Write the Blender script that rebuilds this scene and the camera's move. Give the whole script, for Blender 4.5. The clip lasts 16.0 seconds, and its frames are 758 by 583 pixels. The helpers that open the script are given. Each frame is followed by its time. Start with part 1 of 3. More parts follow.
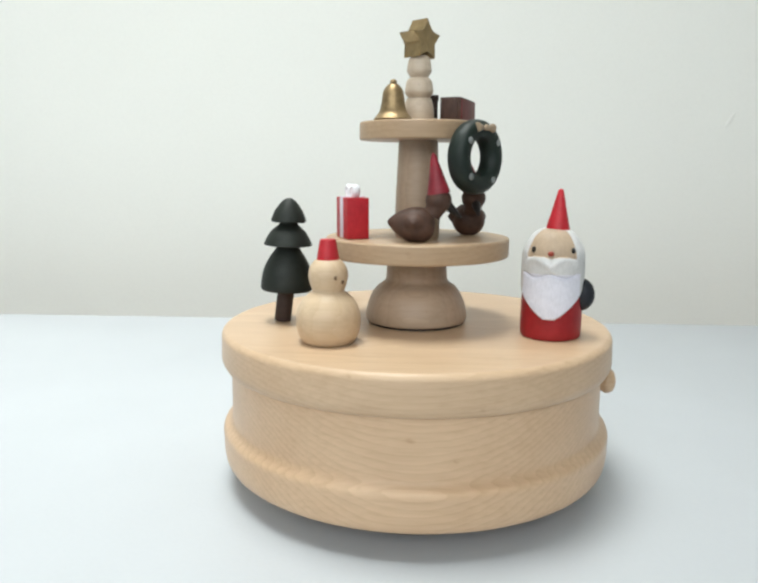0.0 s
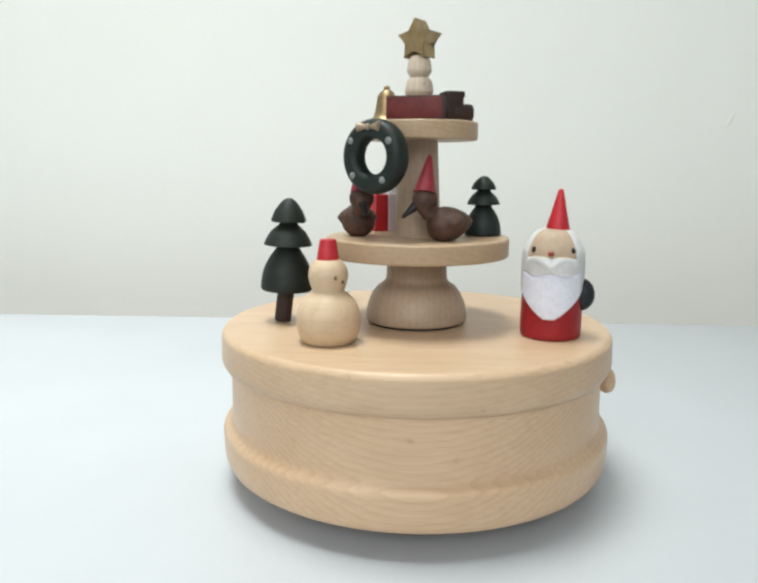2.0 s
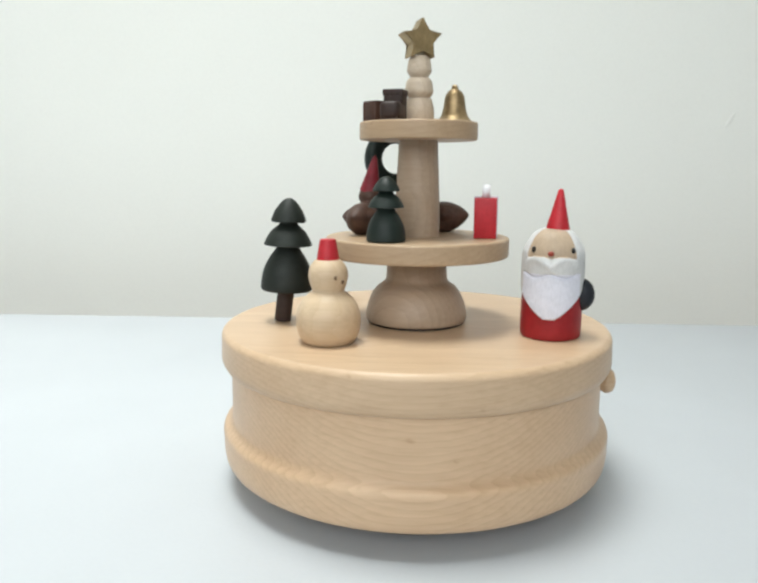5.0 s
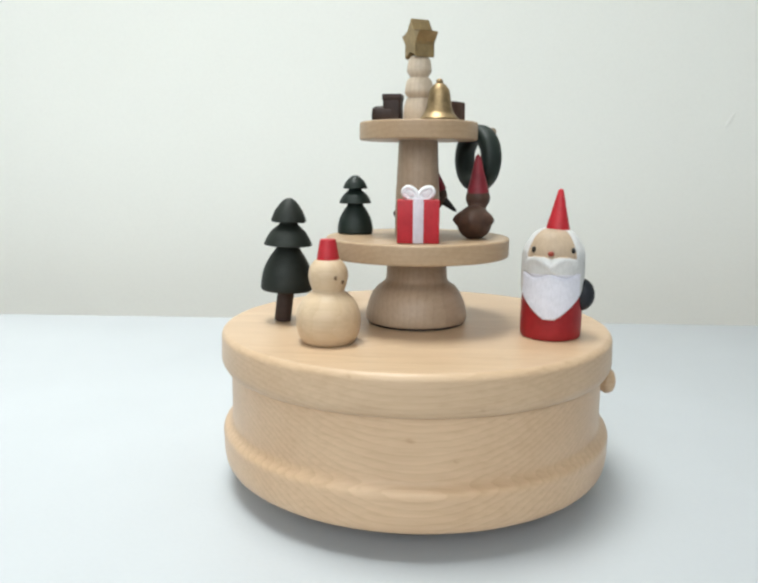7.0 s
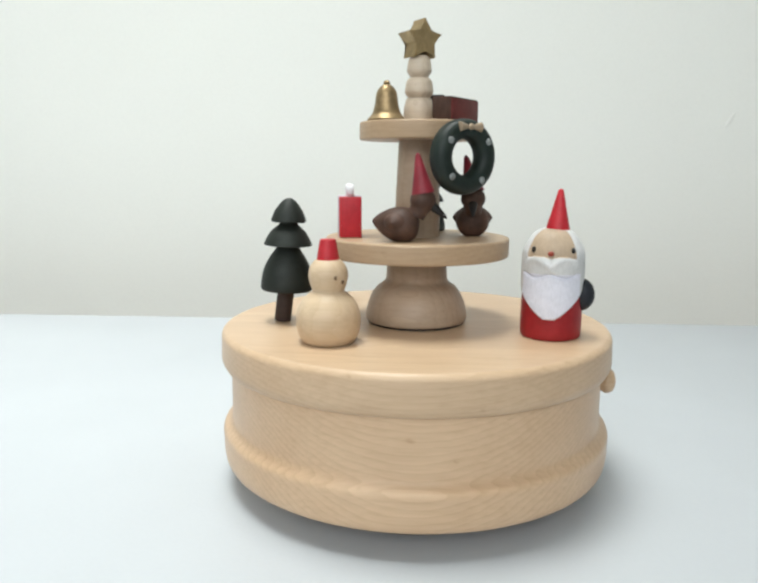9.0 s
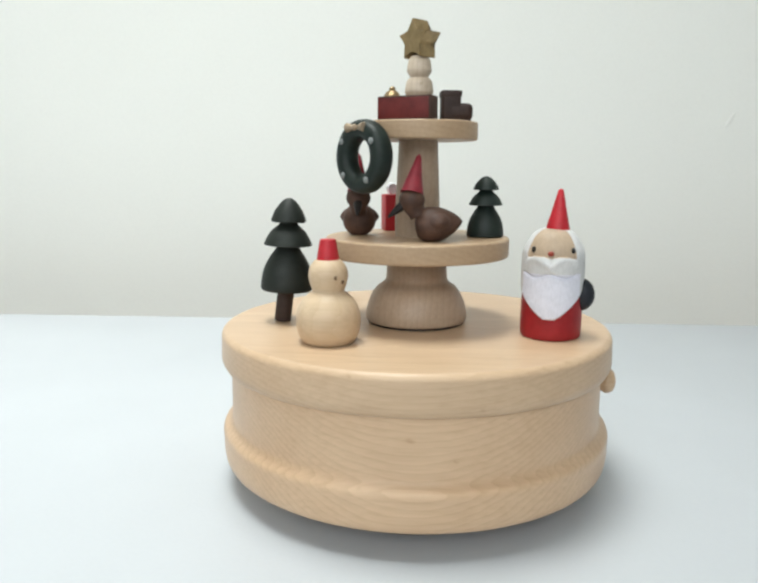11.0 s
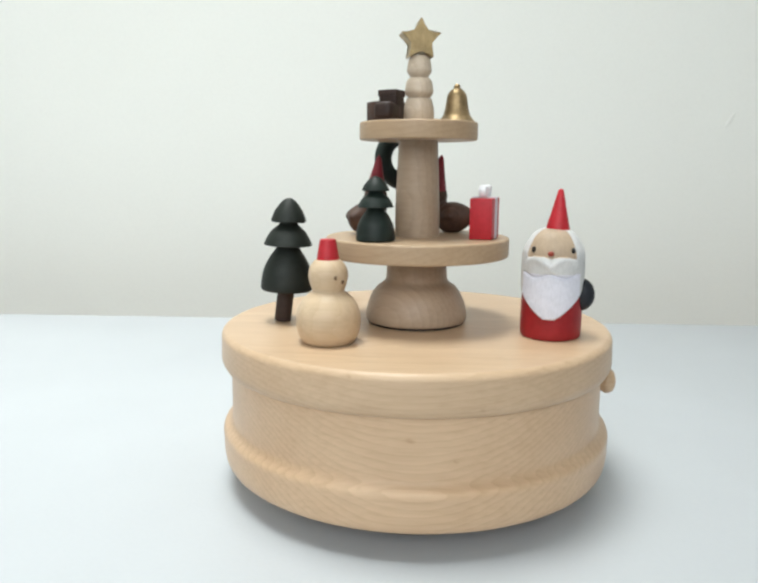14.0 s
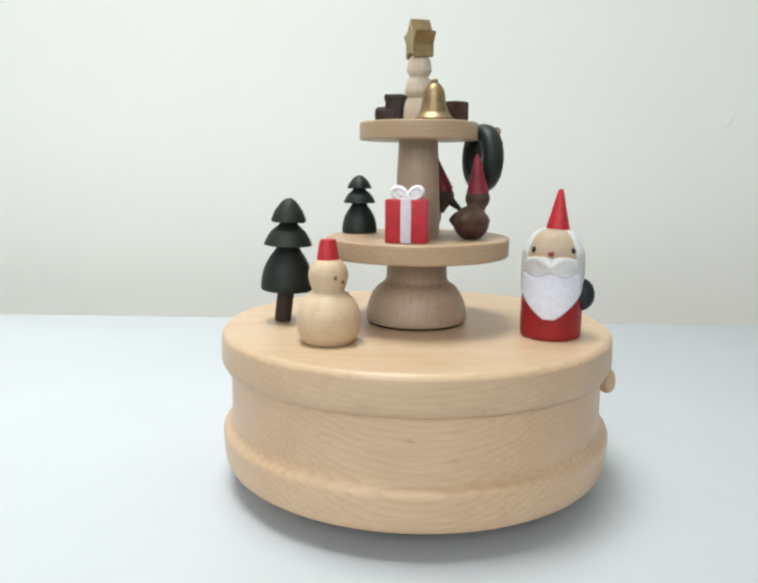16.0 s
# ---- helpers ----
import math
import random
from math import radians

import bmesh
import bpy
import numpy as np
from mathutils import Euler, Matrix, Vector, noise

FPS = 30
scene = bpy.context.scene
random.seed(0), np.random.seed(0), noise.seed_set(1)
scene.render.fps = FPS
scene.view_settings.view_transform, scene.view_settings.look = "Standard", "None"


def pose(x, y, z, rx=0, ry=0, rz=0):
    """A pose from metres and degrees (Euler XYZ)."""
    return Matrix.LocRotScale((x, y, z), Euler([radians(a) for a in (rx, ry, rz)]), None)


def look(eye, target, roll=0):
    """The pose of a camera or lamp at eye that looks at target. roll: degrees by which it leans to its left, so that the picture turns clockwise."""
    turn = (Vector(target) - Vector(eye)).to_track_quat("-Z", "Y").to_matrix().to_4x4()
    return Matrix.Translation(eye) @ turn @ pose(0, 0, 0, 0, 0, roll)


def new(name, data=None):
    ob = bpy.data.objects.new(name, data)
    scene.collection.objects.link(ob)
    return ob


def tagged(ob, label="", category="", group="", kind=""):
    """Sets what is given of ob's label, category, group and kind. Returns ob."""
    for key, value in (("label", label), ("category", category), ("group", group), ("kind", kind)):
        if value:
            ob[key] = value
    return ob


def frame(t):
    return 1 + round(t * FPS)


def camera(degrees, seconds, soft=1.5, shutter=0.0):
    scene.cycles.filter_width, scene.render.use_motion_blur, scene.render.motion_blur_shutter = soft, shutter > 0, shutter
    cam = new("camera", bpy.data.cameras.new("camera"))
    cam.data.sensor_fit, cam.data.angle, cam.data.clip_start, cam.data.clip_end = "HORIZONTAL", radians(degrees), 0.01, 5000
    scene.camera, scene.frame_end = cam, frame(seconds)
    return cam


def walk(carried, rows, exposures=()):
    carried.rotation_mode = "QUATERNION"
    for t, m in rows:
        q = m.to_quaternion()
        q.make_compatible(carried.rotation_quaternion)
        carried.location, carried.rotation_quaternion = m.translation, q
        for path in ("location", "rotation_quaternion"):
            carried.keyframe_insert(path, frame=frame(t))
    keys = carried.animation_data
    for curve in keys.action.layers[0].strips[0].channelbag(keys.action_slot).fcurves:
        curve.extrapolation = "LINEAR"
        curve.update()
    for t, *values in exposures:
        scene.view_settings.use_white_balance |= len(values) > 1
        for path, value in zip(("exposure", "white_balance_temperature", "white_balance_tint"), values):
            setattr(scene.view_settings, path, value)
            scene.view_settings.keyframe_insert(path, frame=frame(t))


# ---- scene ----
# The lid of the music box lies LID above the table top, which is z = 0.
LID = 0.0468
AXIS = (0.0004, 0.0)

cam = camera(57.0, 16.0, soft=2.6)
EYE = Vector((0.0, -0.21154, 0.0930))
PITCH, YAW, ROLL = 0.17377, -0.05229, -0.0045
AIM = EYE + Vector((math.sin(YAW) * math.cos(PITCH), math.cos(YAW) * math.cos(PITCH), -math.sin(PITCH)))
VIEW = look(EYE, AIM, -math.degrees(ROLL))
walk(cam, [(0.0, VIEW), (16.0, VIEW)], exposures=[(0.0, 0.17), (16.0, 0.17)])

# ---- light ----
world = bpy.data.worlds.new("sky")
scene.world = world
world.use_nodes = True
wn = world.node_tree.nodes
sky = wn.new("ShaderNodeTexSky")
sky.sky_type = "NISHITA"
sky.sun_disc = False
sky.sun_elevation, sky.sun_rotation = radians(40), radians(200)
world.node_tree.links.new(sky.outputs[0], wn["Background"].inputs[0])
wn["Background"].inputs[1].default_value = 0.1


def area_lamp(name, eye, target, sx, sy, watts, colour, spread=180):
    data = bpy.data.lights.new(name, "AREA")
    data.shape, data.size, data.size_y = "RECTANGLE", sx, sy
    data.energy, data.color, data.spread = watts, colour, radians(spread)
    ob = new(name, data)
    ob.matrix_world = look(eye, target)
    return ob


# added, unseen: window light behind the camera, a shaded lamp hung over the table
area_lamp("added_window_light", (-0.3, -1.82, 1.0), (-0.3, 0.0, 1.0), 1.9, 1.2, 20.5, (0.93, 0.985, 0.97))
# narrow spread pools the added lamp's light round the music box
area_lamp("added_overhead_light", (-0.19, 0.015, 1.05), (-0.19, 0.015, 0.0), 0.41, 0.41, 1.55, (0.95, 0.995, 0.97), 60)


# ---- materials ----
def material(name):
    m = bpy.data.materials.new(name)
    m.use_nodes = True
    nt = m.node_tree
    return m, nt, nt.nodes["Principled BSDF"]


def node(nt, kind, **values):
    n = nt.nodes.new(kind)
    for k, v in values.items():
        n.inputs[k].default_value = v
    return n


def ramp(nt, source, stops):
    r = nt.nodes.new("ShaderNodeValToRGB")
    els = r.color_ramp.elements
    while len(els) < len(stops):
        els.new(0.5)
    for e, (p, c) in zip(els, stops):
        e.position, e.color = p, (*c, 1)
    nt.links.new(source, r.inputs[0])
    return r.outputs[0]


def mix(nt, kind, fac, a, b):
    n = nt.nodes.new("ShaderNodeMix")
    n.data_type, n.blend_type = "RGBA", kind
    for sock, v in ((n.inputs[0], fac), (n.inputs[6], a), (n.inputs[7], b)):
        if isinstance(v, bpy.types.NodeSocket):
            nt.links.new(v, sock)
        elif isinstance(v, tuple):
            sock.default_value = (*v, 1)
        else:
            sock.default_value = v
    return n.outputs[2]


def coords(nt, scale=(1, 1, 1), offset=(0, 0, 0), turn=(0, 0, 0)):
    tc = nt.nodes.new("ShaderNodeTexCoord")
    mp = nt.nodes.new("ShaderNodeMapping")
    mp.inputs["Scale"].default_value = scale
    mp.inputs["Location"].default_value = offset
    mp.inputs["Rotation"].default_value = [radians(a) for a in turn]
    nt.links.new(tc.outputs["Object"], mp.inputs[0])
    return mp.outputs[0]


def bump(nt, bsdf, height, strength, distance):
    b = nt.nodes.new("ShaderNodeBump")
    b.inputs["Strength"].default_value, b.inputs["Distance"].default_value = strength, distance
    nt.links.new(height, b.inputs["Height"])
    nt.links.new(b.outputs[0], bsdf.inputs["Normal"])


def wood(name, light, dark, heart=(0.0, 0.03, 0.02), rings=210.0, contrast=0.5, rough=0.42, turn=(0, 0, 0), fibre=(60, 900, 900)):
    """Turned wood: growth rings about an axis along x, fibres along x, soft blotches."""
    m, nt, bs = material(name)
    wave = nt.nodes.new("ShaderNodeTexWave")
    wave.wave_type, wave.rings_direction, wave.wave_profile = "RINGS", "X", "SAW"
    for k, v in (("Scale", rings), ("Distortion", 7.0), ("Detail", 3.0), ("Detail Scale", 0.4), ("Detail Roughness", 0.55)):
        wave.inputs[k].default_value = v
    nt.links.new(coords(nt, (0.35, 1, 1), heart, turn), wave.inputs[0])
    col = ramp(nt, wave.outputs["Fac"], [(0.0, light), (0.62, tuple(a * (1 - contrast * 0.35) + b * contrast * 0.35 for a, b in zip(light, dark))),
                                         (1.0, tuple(a * (1 - contrast) + b * contrast for a, b in zip(light, dark)))])
    fib = node(nt, "ShaderNodeTexNoise", Scale=1.0, Detail=4.0, Roughness=0.65)
    nt.links.new(coords(nt, fibre, (3, 1, 2), turn), fib.inputs["Vector"])
    col = mix(nt, "MULTIPLY", 0.36, col, ramp(nt, fib.outputs[0], [(0.3, (0.72, 0.68, 0.63)), (0.62, (1, 1, 1))]))
    speck = node(nt, "ShaderNodeTexNoise", Scale=1.0, Detail=1.0, Roughness=0.4)
    nt.links.new(coords(nt, (230, 420, 420), (1, 8, 4), turn), speck.inputs["Vector"])
    col = mix(nt, "MULTIPLY", 0.4, col, ramp(nt, speck.outputs[0], [(0.76, (1, 1, 1)), (0.86, (0.55, 0.45, 0.36))]))
    blot = node(nt, "ShaderNodeTexNoise", Scale=55.0, Detail=3.0, Roughness=0.5)
    nt.links.new(coords(nt, (0.5, 1, 1), (7, 2, 5), turn), blot.inputs["Vector"])
    col = mix(nt, "MULTIPLY", 0.5, col, ramp(nt, blot.outputs[0], [(0.35, (0.86, 0.80, 0.74)), (0.65, (1, 1, 1))]))
    nt.links.new(col, bs.inputs["Base Color"])
    bs.inputs["Roughness"].default_value = rough
    bs.inputs["Specular IOR Level"].default_value = 0.4
    bump(nt, bs, fib.outputs[0], 0.25, 0.0002)
    return m


def paint(name, colour, rough=0.45, vary=0.25, scale=260.0, coat=0.0, metal=0.0):
    """Paint or stain on a small turned piece, worn a little."""
    m, nt, bs = material(name)
    n1 = node(nt, "ShaderNodeTexNoise", Scale=scale, Detail=4.0, Roughness=0.6)
    nt.links.new(coords(nt), n1.inputs["Vector"])
    n2 = node(nt, "ShaderNodeTexNoise", Scale=scale * 6, Detail=2.0, Roughness=0.6)
    nt.links.new(coords(nt, (1, 1, 0.4)), n2.inputs["Vector"])
    low = tuple(c * (1 - vary) for c in colour)
    high = tuple(min(1, c * (1 + vary * 0.6) + 0.01 * vary) for c in colour)
    col = ramp(nt, n1.outputs[0], [(0.3, low), (0.7, high)])
    col = mix(nt, "MULTIPLY", 0.4, col, ramp(nt, n2.outputs[0], [(0.3, (0.75, 0.75, 0.75)), (0.6, (1, 1, 1))]))
    nt.links.new(col, bs.inputs["Base Color"])
    bs.inputs["Roughness"].default_value = rough
    bs.inputs["Metallic"].default_value = metal
    bs.inputs["Specular IOR Level"].default_value = 0.33
    bs.inputs["Coat Weight"].default_value = coat
    bump(nt, bs, n2.outputs[0], 0.15, 0.0002)
    return m


def plaster(name, colour, rough=0.8, scale=9.0, grain=900.0, vary=0.04):
    m, nt, bs = material(name)
    n1 = node(nt, "ShaderNodeTexNoise", Scale=scale, Detail=4.0, Roughness=0.55)
    n2 = node(nt, "ShaderNodeTexNoise", Scale=grain, Detail=3.0, Roughness=0.6)
    for n in (n1, n2):
        nt.links.new(coords(nt), n.inputs["Vector"])
    col = ramp(nt, n1.outputs[0], [(0.3, tuple(c * (1 - vary) for c in colour)), (0.7, colour)])
    col = mix(nt, "MULTIPLY", 0.25, col, ramp(nt, n2.outputs[0], [(0.3, (0.94, 0.94, 0.94)), (0.6, (1, 1, 1))]))
    nt.links.new(col, bs.inputs["Base Color"])
    bs.inputs["Roughness"].default_value = rough
    bump(nt, bs, n2.outputs[0], 0.1, 0.0003)
    return m


MAPLE_D = (0.40, 0.255, 0.15)
M_BASE = wood("maple_base", (0.645, 0.462, 0.305), MAPLE_D, heart=(0.0, -0.006, 0.034), rings=230.0, contrast=0.27, rough=0.36)
M_LID = wood("maple_lid", (0.585, 0.424, 0.282), MAPLE_D, heart=(0.0, 0.02, 0.06), contrast=0.24, rough=0.38)
M_TIER = wood("maple_platform", (0.45, 0.322, 0.207), (0.34, 0.22, 0.13), heart=(0.0, 0.01, 0.03), contrast=0.25)
M_POST = wood("maple_post", (0.43, 0.322, 0.232), (0.25, 0.18, 0.13), heart=(0.01, 0.012, 0.0), rings=190, contrast=0.22, turn=(0, 90, 0))
M_BEAD = wood("pale_bead_wood", (0.62, 0.52, 0.41), (0.42, 0.32, 0.22), heart=(0.01, 0.004, 0.0), rings=220, contrast=0.3, turn=(0, 90, 0))
M_SNOW = wood("snowman_wood", (0.60, 0.46, 0.315), (0.46, 0.30, 0.15), heart=(0.0, 0.006, -0.004), rings=170, contrast=0.18, turn=(0, 90, 0), rough=0.42)
M_NOSEWOOD = paint("burnt_wood_dot", (0.19, 0.115, 0.065), rough=0.6)
# dark tone that carries the shade under the drum
M_UNDER = paint("under_shade_dark", (0.05, 0.035, 0.026), rough=0.7)
M_GREEN = paint("dark_green_stain", (0.011, 0.015, 0.0115), rough=0.55, vary=0.3)
M_GREEN2 = paint("bottle_green_stain", (0.008, 0.016, 0.0125), rough=0.5, vary=0.3)
M_TRUNK = paint("trunk_brown_stain", (0.040, 0.022, 0.017), rough=0.6)
M_BROWN = paint("walnut_stain", (0.076, 0.037, 0.024), rough=0.55, vary=0.4)
M_DARK = paint("dark_walnut", (0.028, 0.014, 0.010), rough=0.5)
M_BEAK = paint("black_brown_paint", (0.012, 0.009, 0.008), rough=0.45)
M_BOOT = paint("boot_brown", (0.036, 0.018, 0.013), rough=0.5, vary=0.35)
M_CRATE = paint("crate_brown", (0.065, 0.031, 0.021), rough=0.55, vary=0.35)
M_CRIMSON = paint("dull_red_paint", (0.13, 0.016, 0.014), rough=0.5, vary=0.3)
M_RED = paint("bright_red_paint", (0.47, 0.020, 0.030), rough=0.42, vary=0.15)
M_COAT = paint("coat_red_paint", (0.31, 0.014, 0.018), rough=0.42, vary=0.18)
M_WHITE = paint("white_paint", (0.80, 0.80, 0.82), rough=0.55, vary=0.06)
M_RIBBON = paint("lilac_white_ribbon", (0.66, 0.60, 0.66), rough=0.55, vary=0.08)
M_BEARD = paint("lilac_white_beard", (0.70, 0.70, 0.78), rough=0.6, vary=0.07)
M_HAIR = paint("grey_white_hair", (0.62, 0.62, 0.62), rough=0.6, vary=0.10)
M_SKIN = paint("bare_face_wood", (0.46, 0.35, 0.25), rough=0.5, vary=0.10)
M_NOSE = paint("nose_red", (0.30, 0.05, 0.03), rough=0.4)
M_EYE = paint("eye_black", (0.008, 0.007, 0.006), rough=0.3)
M_SACK = paint("sack_black_blue", (0.012, 0.014, 0.020), rough=0.5)
M_BELL = paint("dull_brass", (0.33, 0.235, 0.125), rough=0.45, vary=0.35, scale=320, metal=0.8)
M_GOLD = paint("gold_paint", (0.40, 0.29, 0.15), rough=0.36, vary=0.3, metal=0.75)
M_BOW = paint("pale_gold_bow", (0.36, 0.275, 0.19), rough=0.4, vary=0.2, metal=0.3)
M_DOT = paint("grey_berry_paint", (0.21, 0.225, 0.22), rough=0.5)
M_TABLE = plaster("white_laminate", (0.505, 0.53, 0.56), rough=0.40, scale=11.0, grain=700.0, vary=0.06)
M_WALL = plaster("white_wall_paint", (0.92, 0.92, 0.868), rough=0.85, scale=3.0, grain=420.0, vary=0.035)
M_ROOM = plaster("room_paint", (0.78, 0.78, 0.76), rough=0.9)
M_FLOOR = wood("floor_wood", (0.40, 0.28, 0.18), (0.2, 0.12, 0.07), rings=12, fibre=(4, 60, 60))
M_FRAME = paint("window_white", (0.78, 0.78, 0.77), rough=0.4, vary=0.05, scale=20)


# ---- mesh helpers ----
def finish(name, bm, mats, smooth=True, angle=40):
    me = bpy.data.meshes.new(name)
    bmesh.ops.recalc_face_normals(bm, faces=bm.faces)
    if smooth:
        for f in bm.faces:
            f.smooth = True
        for e in bm.edges:
            if len(e.link_faces) == 2 and e.calc_face_angle(0) > radians(angle):
                e.smooth = False
    bm.to_mesh(me)
    bm.free()
    for m in mats if isinstance(mats, (list, tuple)) else [mats]:
        me.materials.append(m)
    return me


def part(name, bm, mats, parent, label="", smooth=True, angle=40):
    """Links a bmesh as one mesh object under a thing or a part."""
    ob = new(name, finish(name, bm, mats, smooth, angle))
    ob.parent = parent
    return tagged(ob, label)


def thing(name, m, label, category, group=""):
    ob = new(name)
    ob.empty_display_size = 0.01
    ob.matrix_basis = m
    return tagged(ob, label, category, group)


def rounded(points, r, steps=5):
    """A profile of (radius, height) points with its inner corners rounded by about r."""
    out = [points[0]]
    for a, b, c in zip(points, points[1:], points[2:]):
        a, b, c = Vector(a), Vector(b), Vector(c)
        u, v = a - b, c - b
        k = min(r, u.length * 0.45, v.length * 0.45)
        p, q = b + u.normalized() * k, b + v.normalized() * k
        for i in range(steps + 1):
            s = i / steps
            out.append(tuple((1 - s) ** 2 * p + 2 * s * (1 - s) * b + s * s * q))
    out.append(points[-1])
    return out


def smooth_profile(points, steps=6):
    """A Catmull-Rom curve through the profile's points."""
    pts = [Vector(p) for p in points]
    pts = [pts[0] * 2 - pts[1]] + pts + [pts[-1] * 2 - pts[-2]]
    out = []
    for a, b, c, d in zip(pts, pts[1:], pts[2:], pts[3:]):
        for i in range(steps):
            s = i / steps
            p = 0.5 * (2 * b + (c - a) * s + (2 * a - 5 * b + 4 * c - d) * s ** 2 + (3 * b - a - 3 * c + d) * s ** 3)
            out.append((max(p.x, 0.0), p.y))
    return out + [tuple(pts[-2])]


def lathe(bm, profile, segs=64, m=Matrix(), caps=True):
    """Turns a profile of (radius, height) round z."""
    rings = []
    for r, z in profile:
        if r < 1e-7:
            rings.append([bm.verts.new(m @ Vector((0, 0, z)))])
        else:
            rings.append([bm.verts.new(m @ Vector((r * math.cos(2 * math.pi * i / segs), r * math.sin(2 * math.pi * i / segs), z))) for i in range(segs)])
    made = []
    for a, b in zip(rings, rings[1:]):
        for i in range(segs):
            j = (i + 1) % segs
            q = [a[i % len(a)], a[j % len(a)], b[j % len(b)], b[i % len(b)]]
            q = [v for k, v in enumerate(q) if v not in q[:k]]
            if len(q) > 2:
                made.append(bm.faces.new(q))
    for ring in (rings[0], rings[-1]):
        if len(ring) > 2 and caps:
            made.append(bm.faces.new(ring))
    return made


def ball(bm, centre, radii, segs=24, rings=14, turn=Matrix()):
    prof = [(math.sin(math.pi * i / rings), -math.cos(math.pi * i / rings)) for i in range(rings + 1)]
    prof[0], prof[-1] = (0, -1), (0, 1)
    return lathe(bm, prof, segs, Matrix.Translation(centre) @ turn @ Matrix.Diagonal((*radii, 1)))


def block(bm, size, centre, bevel=0.0004, segs=2, m=Matrix()):
    made = bmesh.ops.create_cube(bm, size=1, matrix=m @ Matrix.Translation(centre) @ Matrix.Diagonal((*size, 1)))
    if bevel:
        edges = {e for v in made["verts"] for e in v.link_edges}
        bmesh.ops.bevel(bm, geom=list(edges), offset=bevel, segments=segs, affect="EDGES", profile=0.6)


def tube_loop(bm, path, radius, segs=10, closed=True, flat=1.0):
    """A tube along a path of points in the xz plane; flat scales it along y."""
    n, rings = len(path), []
    for i, p in enumerate(path):
        a, b = path[(i - 1) % n], path[(i + 1) % n]
        if not closed and i in (0, n - 1):
            a, b = path[max(i - 1, 0)], path[min(i + 1, n - 1)]
        t = (Vector(b) - Vector(a)).normalized()
        side = Vector((0, 1, 0))
        up = t.cross(side).normalized()
        rings.append([bm.verts.new(Vector(p) + radius * (up * math.cos(2 * math.pi * k / segs) + side * flat * math.sin(2 * math.pi * k / segs))) for k in range(segs)])
    for i in range(n if closed else n - 1):
        a, b = rings[i], rings[(i + 1) % n]
        for k in range(segs):
            bm.faces.new((a[k], a[(k + 1) % segs], b[(k + 1) % segs], b[k]))


# ---- the room ----
def slab(name, x0, x1, y0, y1, z0, z1, mat, label, category=""):
    bm = bmesh.new()
    block(bm, (x1 - x0, y1 - y0, z1 - z0), ((x0 + x1) / 2, (y0 + y1) / 2, (z0 + z1) / 2), bevel=0)
    ob = new(name, finish(name, bm, mat, smooth=False))
    return tagged(ob, label, category or name.split("_")[0], kind="structure")


WALL_Y = 0.34
EDGE_Y = 0.2170
slab("wall_north", -1.75, 1.75, WALL_Y, WALL_Y + 0.12, -0.75, 1.75, M_WALL, "plain white painted wall behind the table", "wall")


def paint_blemish(wall, x, z):
    """A dried run in the wall's paint, a few millimetres long."""
    bm = bmesh.new()
    ball(bm, (0, 0, 0), (0.0016, 0.0006, 0.0062), 16, 12)
    ob = part("paint_run", bm, M_WALL, wall, "small dried run in the white paint")
    ob.matrix_basis = pose(x, WALL_Y, z, 0, 28, 0)


paint_blemish(bpy.data.objects["wall_north"], 0.2345, 0.1303)
slab("wall_west", -1.87, -1.75, -1.85, WALL_Y, -0.75, 1.75, M_ROOM, "plain white painted side wall", "wall")
slab("wall_east", 1.75, 1.87, -1.85, WALL_Y, -0.75, 1.75, M_ROOM, "plain white painted side wall", "wall")
slab("floor", -1.87, 1.87, -1.97, WALL_Y + 0.12, -0.87, -0.752, M_FLOOR, "plain wooden floor of the room", "floor")
slab("ceiling", -1.87, 1.87, -1.97, WALL_Y + 0.12, 1.752, 1.87, M_ROOM, "plain white ceiling of the room", "ceiling")


def window_wall():
    """The unseen wall behind the camera with an added window opening through it."""
    bm = bmesh.new()
    for x0, x1, z0, z1 in ((-1.75, -1.3, -0.75, 1.75), (0.7, 1.75, -0.75, 1.75), (-1.3, 0.7, -0.75, 0.36), (-1.3, 0.7, 1.64, 1.75)):
        block(bm, (x1 - x0, 0.12, z1 - z0), ((x0 + x1) / 2, -1.91, (z0 + z1) / 2), bevel=0)
    tagged(new("wall_south", finish("wall_south", bm, M_ROOM, smooth=False)), "unseen white wall with one wide added window opening", "wall", kind="structure")
    win = thing("added_window", pose(-0.3, -1.93, 0.36), "added unseen white framed window for front light", "window")
    tagged(win, kind="structure")
    for x in (-0.98, 0.0, 0.98):
        bm = bmesh.new()
        block(bm, (0.04, 0.05, 1.276), (x, 0, 0.64), bevel=0.004)
        part("window_frame", bm, M_FRAME, win, smooth=False)
    for z in (0.022, 1.258):
        bm = bmesh.new()
        block(bm, (1.9, 0.045, 0.04), (0, 0, z), bevel=0.004)
        part("window_frame", bm, M_FRAME, win, smooth=False)


window_wall()


